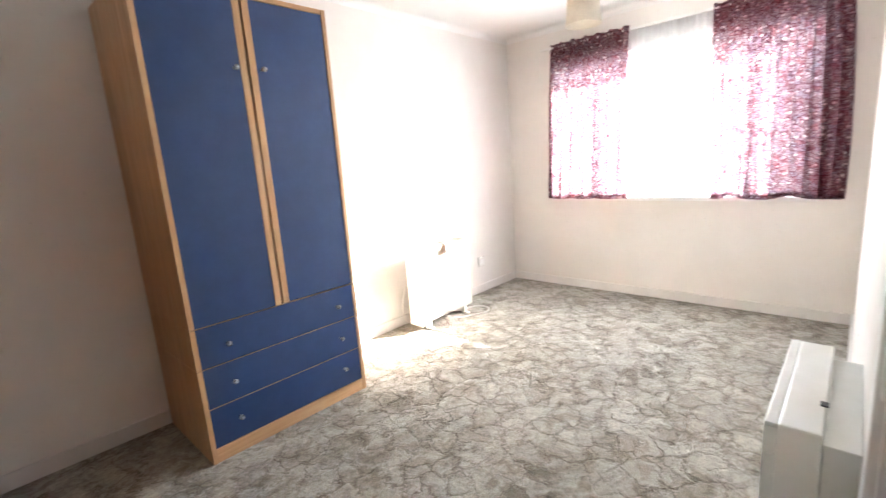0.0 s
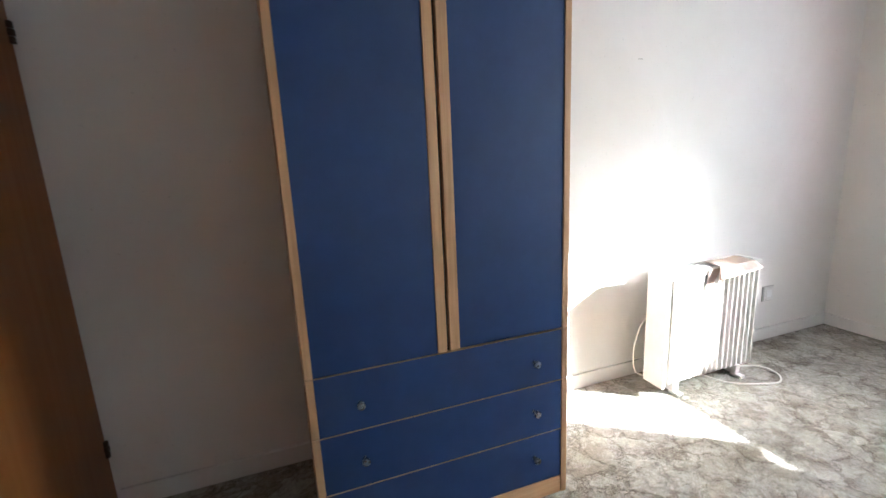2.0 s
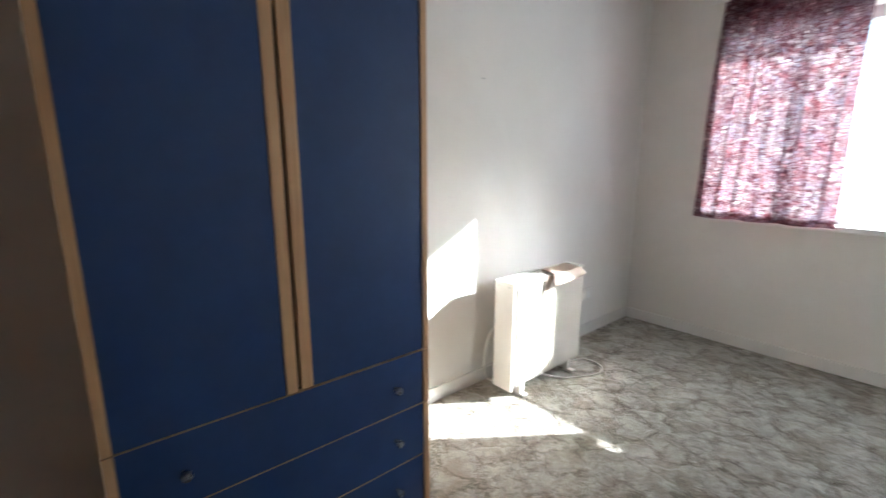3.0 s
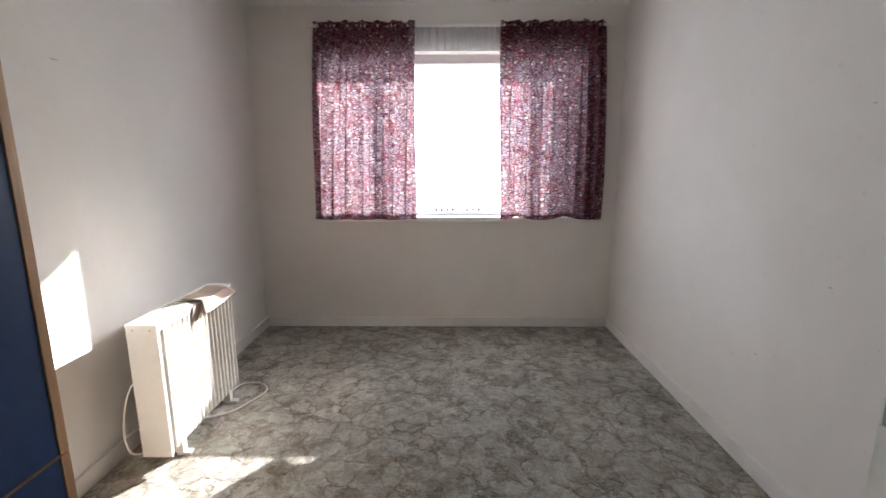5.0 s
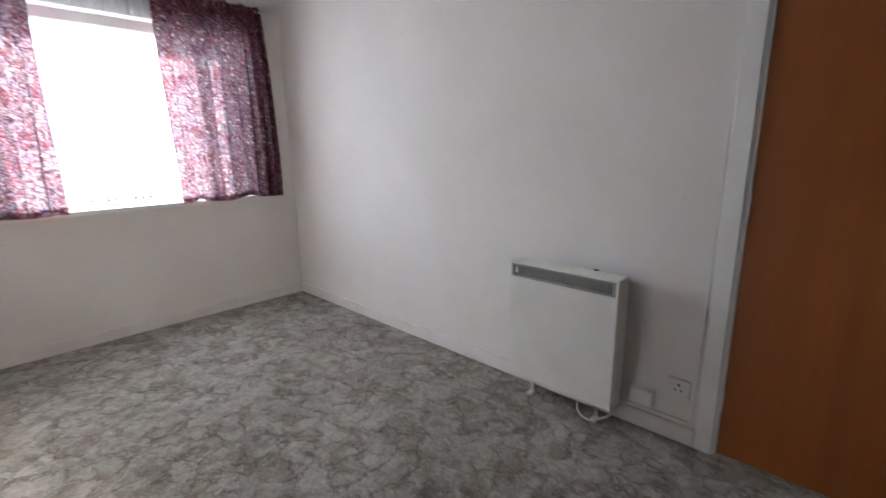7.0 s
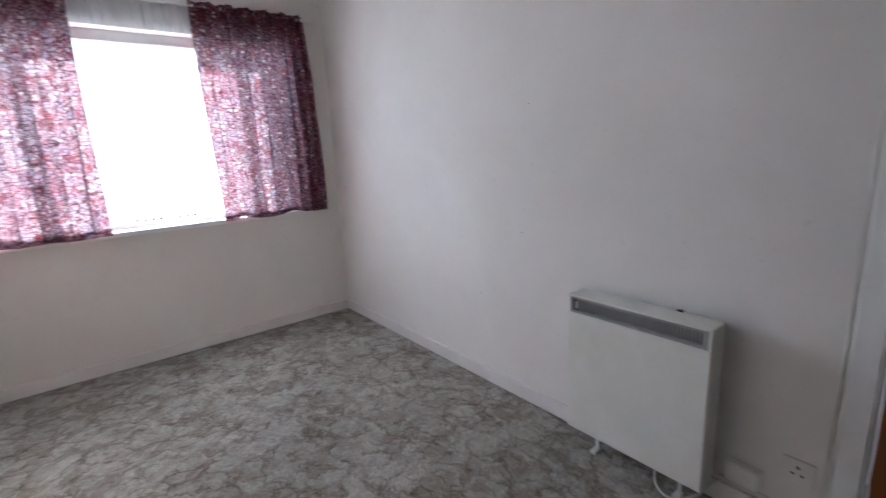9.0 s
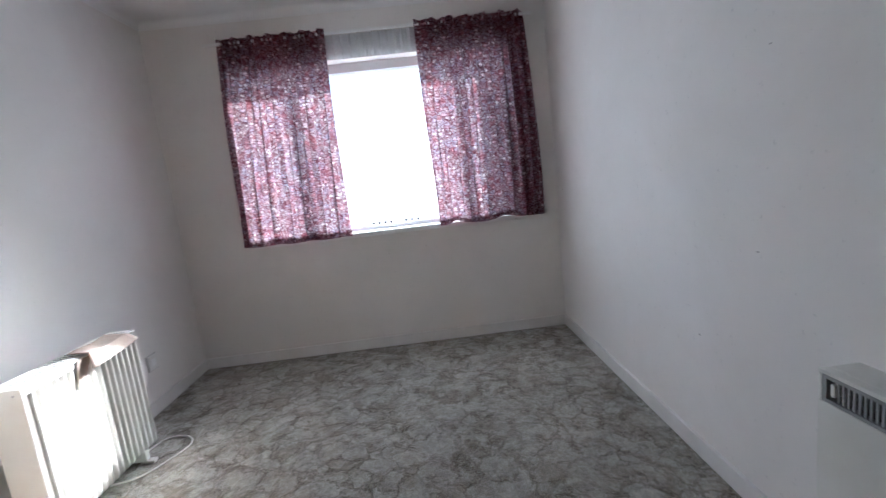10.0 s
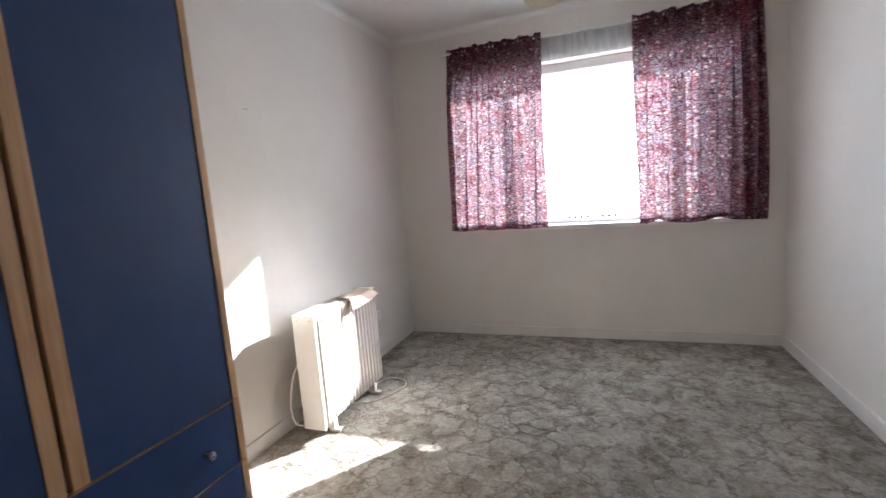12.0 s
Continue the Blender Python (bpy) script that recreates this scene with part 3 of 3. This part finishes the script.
# ---- pendant lamp ----
def pendant():
    x, y, zb = 2.91, 1.965, 2.005
    root = thing("pendant_lamp", "cream fabric drum lampshade hanging from a white flex", "ceiling lamp", (x, y, HIGH))
    m = Matrix.Translation((0, 0, zb - HIGH))
    wall_ = [(0.100, 0.0), (0.1015, 0.003), (0.1015, 0.007), (0.100, 0.010), (0.094, 0.09), (0.089, 0.165), (0.090, 0.170), (0.0885, 0.172),
             (0.0875, 0.165), (0.0925, 0.09), (0.0985, 0.010), (0.0985, 0.002), (0.100, 0.0)]
    shade = bmesh.new()
    rings = []
    for r, z in wall_[:-1]:
        rings.append([shade.verts.new((r * math.cos(2 * math.pi * i / 40), r * math.sin(2 * math.pi * i / 40), z + zb - HIGH)) for i in range(40)])
    for k in range(len(rings)):
        a, b = rings[k], rings[(k + 1) % len(rings)]
        for i in range(40):
            shade.faces.new((a[i], a[(i + 1) % 40], b[(i + 1) % 40], b[i]))
    s = part("shade", shade, SHADE, root, "cream fabric shade", True)
    part("shade_ring", tube([(0.088, 0, zb - HIGH + 0.160), (0.03, 0, zb - HIGH + 0.150), (-0.03, 0, zb - HIGH + 0.150), (-0.088, 0, zb - HIGH + 0.160)], 0.002, 6), WHITE, s)
    part("lamp_holder", turned([(0.014, 0.10), (0.019, 0.105), (0.019, 0.15), (0.012, 0.165), (0.004, 0.18)], 16, m), PLASTIC, root, "", True)
    part("flex", turned([(0.0032, 0.175), (0.0032, 0.385)], 8, m), PLASTIC, root, "", True)
    part("ceiling_rose", turned([(0.006, -0.026), (0.030, -0.022), (0.042, -0.008), (0.044, 0.0)], 24), PLASTIC, root, "", True)
    part("bulb", turned([(0.001, 0.045), (0.018, 0.050), (0.028, 0.068), (0.026, 0.085), (0.014, 0.105)], 16, m), PLASTIC, root, "", True)


pendant()


# ---- wardrobe ----
def wardrobe():
    x0, x1, yf, yb, h = 0.793, 1.660, 2.752, 3.322, 2.065
    root = thing("wardrobe", "tall beech wardrobe with blue laminate doors and three drawers", "wardrobe", ((x0 + x1) / 2, (yf + yb) / 2, 0))
    inv = Matrix.Translation(-root.location)

    def piece(name, bm, mat, label="", parent=root, smooth=False):
        ob = part(name, bm, mat, parent, label, smooth)
        if parent is root:
            ob.matrix_parent_inverse = inv
        return ob

    t = 0.022
    piece("side_panel", boxes((x0, x0 + t, yf, yb, 0, 0.452), (x0, x0 + t, yf, yb, 0.455, 0.640), (x0, x0 + t, yf, yb, 0.643, h), bevel=0.0012), BEECH, "beech-effect side")
    piece("side_panel", boxes((x1 - t, x1, yf, yb, 0, 0.452), (x1 - t, x1, yf, yb, 0.455, 0.640), (x1 - t, x1, yf, yb, 0.643, h), bevel=0.0012), BEECH, "beech-effect side")
    piece("top_panel", boxes((x0 + t, x1 - t, yf + 0.004, yb, h - t, h), bevel=0.0012), BEECH_X)
    piece("back_panel", boxes((x0 + t, x1 - t, yb - 0.006, yb, 0.02, h - t)), BEECH)
    piece("plinth", boxes((x0 + t, x1 - t, yf + 0.002, yf + 0.02, 0, 0.066), bevel=0.0012), BEECH_X, "beech-effect plinth")
    piece("shelf", boxes((x0 + t, x1 - t, yf + 0.03, yb - 0.01, 0.628, 0.646)), BEECH_X)
    # added black sheet, its colour gives the gaps their inner shade
    piece("inner_shade", boxes((x0 + t, x1 - t, yf + 0.026, yf + 0.030, 0.066, h - t)), BLACK, "black sheet standing in for the shade inside, seen through the gaps")

    def knob(parent, kx, kz):
        part("knob", turned([(0.0, 0.0), (0.006, 0.0), (0.0055, 0.010), (0.007, 0.014), (0.0115, 0.018), (0.0125, 0.024), (0.011, 0.029), (0.006, 0.031), (0.0, 0.0315)], 18,
                            Matrix.Translation((kx, yf + 0.003, kz)) @ Matrix.Rotation(radians(90), 4, "X")), GUNMETAL, parent, "dull nickel knob", True)

    a, b = x0 + t + 0.001, x1 - t - 0.001
    for z0, z1, kz in ((0.070, 0.259, 0.176), (0.2625, 0.4505, 0.357), (0.454, 0.6395, 0.541)):
        d = piece("drawer", boxes((a, b, yf + 0.003, yf + 0.022, z0, z1 - 0.0007), bevel=0.0006), BLUE, "blue laminate drawer front")
        part("drawer_edge", boxes((a, b, yf + 0.0025, yf + 0.022, z1 - 0.0006, z1), bevel=0.0002), BEECH_X, d, "thin beech lipping")
        knob(d, 0.939, kz)
        knob(d, 1.527, kz)
    mid = 1.226
    left = piece("door", boxes((a, mid - 0.038, yf + 0.003, yf + 0.022, 0.6435, h - t - 0.003), bevel=0.001), BLUE, "blue laminate door")
    part("door_edge", boxes((mid - 0.0378, mid - 0.007, yf + 0.001, yf + 0.022, 0.6435, h - t - 0.003), bevel=0.002), BEECH, left, "beech edge strip")
    knob(left, 1.160, 1.742)
    right = piece("door", boxes((mid + 0.036, b, yf + 0.003, yf + 0.022, 0.6455, h - t - 0.003), bevel=0.001), BLUE, "blue laminate door")
    part("door_edge", boxes((mid + 0.004, mid + 0.0358, yf + 0.001, yf + 0.022, 0.6455, h - t - 0.003), bevel=0.002), BEECH, right, "beech edge strip")
    knob(right, 1.286, 1.744)


wardrobe()


# ---- storage heater ----
def storage_heater():
    x0, x1, yb, yf, z0, z1 = 1.303, 1.827, SOUTH + 0.062, 0.812, 0.105, 0.686
    root = thing("storage_heater", "cream metal storage heater with a dark front grille", "heater", ((x0 + x1) / 2, yb, 0))
    inv = Matrix.Translation(-root.location)

    def piece(name, bm, mat, label="", parent=root, smooth=False):
        ob = part(name, bm, mat, parent, label, smooth)
        if parent is root:
            ob.matrix_parent_inverse = inv
        return ob

    g0, g1 = z1 - 0.072, z1 - 0.010
    gx0, gx1 = x0 + 0.012, x1 - 0.010
    body = boxes((x0, x1, yb, yf - 0.022, z0, z1), bevel=0.006)
    piece("body", body, ENAMEL, "cream enamelled casing")
    piece("rear_box", boxes((x0 + 0.02, x1 - 0.02, SOUTH + 0.001, yb, z0 + 0.03, z1 - 0.03), bevel=0.003), ENAMEL)
    piece("front_panel", boxes((x0, x1, yf - 0.0225, yf, z0 + 0.002, g0), bevel=0.005), ENAMEL, "cream enamelled front")
    piece("top_rim", boxes((x0, x1, yf - 0.0225, yf, g1, z1), bevel=0.003), ENAMEL)
    piece("grille_end", boxes((x0, gx0, yf - 0.0225, yf, g0, g1), bevel=0.003), ENAMEL)
    piece("grille_end", boxes((gx1, x1, yf - 0.0225, yf, g0, g1), bevel=0.003), ENAMEL)
    grille = piece("grille", boxes((gx0, gx1, yf - 0.0215, yf - 0.018, g0, g1)), DARK, "dark grille opening")
    part("grille_frame", boxes((gx0, gx1, yf - 0.018, yf - 0.001, g0, g0 + 0.008), (gx0, gx1, yf - 0.018, yf - 0.001, g1 - 0.008, g1), (gx0, gx0 + 0.012, yf - 0.018, yf - 0.001, g0 + 0.008, g1 - 0.008), (gx1 - 0.010, gx1, yf - 0.018, yf - 0.001, g0 + 0.008, g1 - 0.008), bevel=0.001), GRILLE, grille, "grey grille frame")
    n = 40
    base = None
    for k in range(n):
        x = gx0 + 0.016 + (gx1 - gx0 - 0.05) * k / (n - 1)
        if base is None:
            base = part("grille_bar", boxes((-0.0024, 0.0024, yf - 0.009, yf - 0.005, g0 + 0.008, g1 - 0.008)), SLAT, grille)
            base.location.x = x
        else:
            ob = new("grille_bar", base.data)
            ob.parent = grille
            ob.location.x = x
    part("control_knob", boxes((gx1 - 0.030, gx1 - 0.020, yf - 0.017, yf - 0.001, g0 + 0.018, g1 - 0.016), bevel=0.002), PLASTIC, grille, "small white slider")
    for fx in (x0 + 0.09, x1 - 0.10):
        piece("foot", boxes((fx - 0.012, fx + 0.012, yb + 0.02, yf - 0.035, 0.0, 0.016), (fx - 0.007, fx + 0.007, yb + 0.02, yf - 0.065, 0.014, z0 + 0.004), bevel=0.003), ENAMEL, "white steel foot")
    piece("cable", tube([(x0 + 0.17, yf - 0.05, z0 + 0.01), (x0 + 0.15, yf - 0.01, 0.05), (x0 + 0.09, yf + 0.0, 0.03), (x0 + 0.03, yf - 0.05, 0.05), (x0 + 0.0, yb - 0.01, 0.09), (x0 - 0.03, SOUTH + 0.012, 0.10)], 0.0042), PLASTIC, "white cable")
    piece("top_mark", boxes((1.432, 1.452, yf - 0.10, yf - 0.085, z1 - 0.0005, z1 + 0.004), bevel=0.001), DARK, "small dark screw cover")


storage_heater()


# ---- sockets ----
def plate(name, x, z, size, label, category, facing, holes, deep=0.012):
    """A wall plate on the south (facing 1) or north wall (facing -1)."""
    y = SOUTH if facing > 0 else NORTH
    root = thing(name, label, category, (x, y, z))

    def slab(a, b, c, d, e0, e1, bevel=0.0):
        lo, hi = sorted((facing * e0, facing * e1))
        return boxes((a, b, lo, hi, c, d), bevel=bevel)

    s = size / 2
    p = part("plate", slab(-s, s, -s, s, 0.0, deep, 0.003), PLASTIC, root)
    for a, b, c, d in holes:
        part("hole", slab(a, b, c, d, deep - 0.001, deep + 0.0008), BLACK, p, "dark socket hole")
    return root, slab, p


plate("wall_socket", 1.089, 0.236, 0.083, "single white plastic socket with three dark holes", "socket", 1,
      ((-0.004, 0.004, 0.012, 0.022), (-0.016, -0.008, -0.010, -0.003), (0.008, 0.016, -0.010, -0.003)))
r, slab, p = plate("aerial_socket", 3.558, 0.302, 0.086, "small square white wall plate above the skirting", "wall plate", -1, ())
# added grey rim paints the plate's thin shadow on the wall
part("shade_rim", slab(-0.048, 0.048, -0.048, 0.048, 0.0, 0.005, 0.001), SCUFF_AND_RIM, p, "grey rim standing in for the shadow line round the plate")
part("insert", slab(-0.022, 0.022, -0.022, 0.022, 0.0115, 0.014, 0.001), WHITE, p, "raised white insert")


def spur():
    x, z = 1.227, 0.152
    root = thing("fused_spur", "white surface-mounted switched spur box by the heater", "switch box", (x, SOUTH, z))
    b = part("box", boxes((-0.050, 0.050, 0.0, 0.034, -0.034, 0.034), bevel=0.004), PLASTIC, root)
    part("cover", boxes((-0.046, 0.046, 0.0338, 0.041, -0.031, 0.031), bevel=0.003), WHITE, b)
    root2 = thing("cable_trunking", "thin white cable run along the skirting top", "trunking", (1.17, SOUTH, 0.095))
    part("duct", boxes((-0.125, 0.13, 0.0, 0.010, -0.006, 0.006), bevel=0.002), PLASTIC, root2)
    root3 = thing("wall_cable", "thin grey cable beside the door frame", "cable", (1.026, SOUTH, 0.0))
    part("cord", tube([(0.004, 0.004, 0.09), (0.0, 0.004, 0.3), (-0.001, 0.004, 0.7), (0.0, 0.004, 1.3)], 0.003, 6), SKIRT, root3)


spur()


# ---- oil-filled radiator ----
def oil_radiator():
    x0, x1, yf, yb, z0, z1 = 2.457, 3.085, 3.072, 3.202, 0.046, 0.630
    root = thing("oil_radiator", "white oil-filled electric radiator with ribbed fins", "radiator", ((x0 + x1) / 2, (yf + yb) / 2, 0))
    inv = Matrix.Translation(-root.location)
    ym = (yf + yb) / 2

    def piece(name, bm, mat, label="", parent=root, smooth=False):
        ob = part(name, bm, mat, parent, label, smooth)
        if parent is root:
            ob.matrix_parent_inverse = inv
        return ob

    hx = x0 + 0.014
    house = piece("control_housing", boxes((x0, hx, yf + 0.002, yb, z0, z1), bevel=0.005), OILWHITE, "cream end housing")
    part("groove", boxes((hx - 0.001, hx + 0.012, yf + 0.007, yf + 0.030, z0 + 0.012, z1 - 0.010)), SEAM, house, "grey-brown recessed seam")
    for dy in (0.03, 0.10):
        part("screw", turned([(0.004, 0), (0.004, 0.0015), (0.0, 0.002)], 10, Matrix.Translation((x0 + 0.0, yf + dy, z1 - 0.018)) @ Matrix.Rotation(radians(-90), 4, "Y")), GRILLE, house)
    n = 17
    step = (x1 - hx - 0.012) / n
    fin_mesh = None
    for k in range(n):
        x = hx + 0.012 + step * (k + 0.5)
        if fin_mesh is None:
            bm = bmesh.new()
            outline = []
            rad = 0.022
            for cy, cz, w0 in ((yf + rad, z0 + rad + 0.012, 180), (yb - rad, z0 + rad + 0.012, 270), (yb - rad, z1 - rad, 0), (yf + rad, z1 - rad, 90)):
                for s in range(5):
                    w = radians(w0 + 90 * s / 4)
                    outline.append((cy + rad * math.cos(w), cz + rad * math.sin(w)))
            rings = []
            for dx, inset in ((-0.0078, 0.020), (-0.0070, 0.005), (-0.0048, 0.0), (0.0048, 0.0), (0.0070, 0.005), (0.0078, 0.020)):
                ring = []
                for oy, oz in outline:
                    fy, fz = (ym - oy), ((z0 + z1) / 2 - oz)
                    ring.append(bm.verts.new((dx, oy + inset * (1 if fy > 0 else -1), oz + inset * (1 if fz > 0 else -1))))
                rings.append(ring)
            for a, b in zip(rings, rings[1:]):
                for i in range(len(outline)):
                    bm.faces.new((a[i], a[(i + 1) % len(outline)], b[(i + 1) % len(outline)], b[i]))
            bm.faces.new(rings[0])
            bm.faces.new(rings[-1])
            ob = piece("fin", bm, OILWHITE, "", root, True)
            fin_mesh = ob.data
        else:
            ob = new("fin", fin_mesh)
            ob.parent = root
            ob.matrix_parent_inverse = inv
        ob.location.x = x
    lid = piece("top_cover", boxes((x0 - 0.001, x1 + 0.002, yf + 0.001, yb + 0.001, z1 - 0.008, z1 + 0.006), (x0 - 0.0012, x1 + 0.0022, yf - 0.0005, yf + 0.004, z1 - 0.024, z1 - 0.0075), bevel=0.0025), OILWHITE, "white slotted top cover")
    slot_mesh = None
    for k in range(22):
        if slot_mesh is None:
            slot = part("vent_slot", boxes((-0.0035, 0.0035, yf + 0.030, yb - 0.020, z1 + 0.0055, z1 + 0.0066)), DARK, lid)
            slot_mesh = slot.data
        else:
            slot = new("vent_slot", slot_mesh)
            slot.parent = lid
        slot.location.x = x0 + 0.050 + (x1 - x0 - 0.085) * k / 21
    piece("web", boxes((hx, x1 - 0.015, ym - 0.012, ym + 0.012, z0 + 0.04, z1 - 0.050), bevel=0.004), OILWHITE)
    for fx in (x0 + 0.095, x1 - 0.10):
        foot = bmesh.new()
        for sgn in (-1, 1):
            box(foot, fx - 0.017, fx + 0.017, *sorted((ym + sgn * 0.028, ym + sgn * 0.092)), 0.0, 0.016, bevel=0.004)
        box(foot, fx - 0.015, fx + 0.015, ym - 0.060, ym + 0.060, 0.012, z0 + 0.022, bevel=0.004)
        piece("foot", foot, OILWHITE, "white foot")
    cord = piece("mains_cable", tube([(x0 + 0.02, yb + 0.004, 0.38), (x0 - 0.008, yb + 0.022, 0.33), (x0 - 0.026, yb + 0.036, 0.24), (x0 - 0.030, yb + 0.040, 0.15), (x0 - 0.016, yb + 0.030, 0.075), (x0 + 0.03, yb + 0.006, 0.05)], 0.004), OILWHITE, "white mains cable")
    piece("cable_loop", tube([(x1 - 0.30, yf + 0.05, 0.03), (x1 - 0.22, yf - 0.03, 0.008), (x1 - 0.10, yf - 0.10, 0.006), (x1 + 0.02, yf - 0.135, 0.006), (x1 + 0.10, yf - 0.07, 0.006), (x1 + 0.09, yf + 0.03, 0.006), (x1 + 0.01, yf + 0.06, 0.008), (x1 - 0.08, yf + 0.075, 0.02)], 0.0048), OILWHITE, "looped white cable")
    # a worn piece of card laid over the top
    rnd = random.Random(4)

    def place(u, v):
        x = 2.775 + 0.215 * u - 0.045 * v + 0.04 * u * v
        s = v * 0.165
        over = max(0.0, s - 0.112)
        y = yb - 0.046 - min(s, 0.112) - over * (0.85 - 0.55 * (1 - u))
        z = z1 + 0.010 + 0.004 * abs(math.sin(5 * u + 2 * v)) + 0.010 * abs(u - 0.55) - over * (0.55 + 0.65 * (1 - u)) + 0.012 * max(0, u - 0.7)
        return Vector((x, y, z))
    bm = sheet(14, 12, place)
    card = part("card_sheet", bm, CARD, None, "", True)
    solid = card.modifiers.new("thickness", "SOLIDIFY")
    solid.thickness = 0.003
    tagged(card, "crumpled brown card folded over the radiator top", "card")
    # torn flap hanging down in front
    def flap(u, v):
        w = 0.075 - 0.03 * v
        x = 2.705 + w * u - 0.025 * v
        return Vector((x, yf - 0.008 - 0.006 * math.sin(3 * u), z1 + 0.004 - 0.11 * v + 0.02 * u * v))
    part("flap", sheet(4, 6, flap), CARD, card, "torn hanging flap", True)


oil_radiator()


# ---- small marks ----
def wall_mark(x, z, facing, w, h, label):
    y = NORTH - 0.0016 if facing < 0 else SOUTH + 0.0001
    ob = part("wall_mark", boxes((x - w, x + w, y, y + 0.0015, z - h, z + h)), SCUFF_AND_RIM)
    tagged(ob, label, "mark")


wall_mark(2.482, 1.64, -1, 0.014, 0.0022, "short grey scuff on the off-white wall")
wall_mark(2.50, 0.50, 1, 0.005, 0.003, "tiny grey fixing hole in the off-white wall")
wall_mark(2.207, 0.863, 1, 0.007, 0.002, "faint grey scuff on the off-white wall")
wall_mark(2.16, 1.44, 1, 0.005, 0.002, "small grey pin hole in the off-white wall")
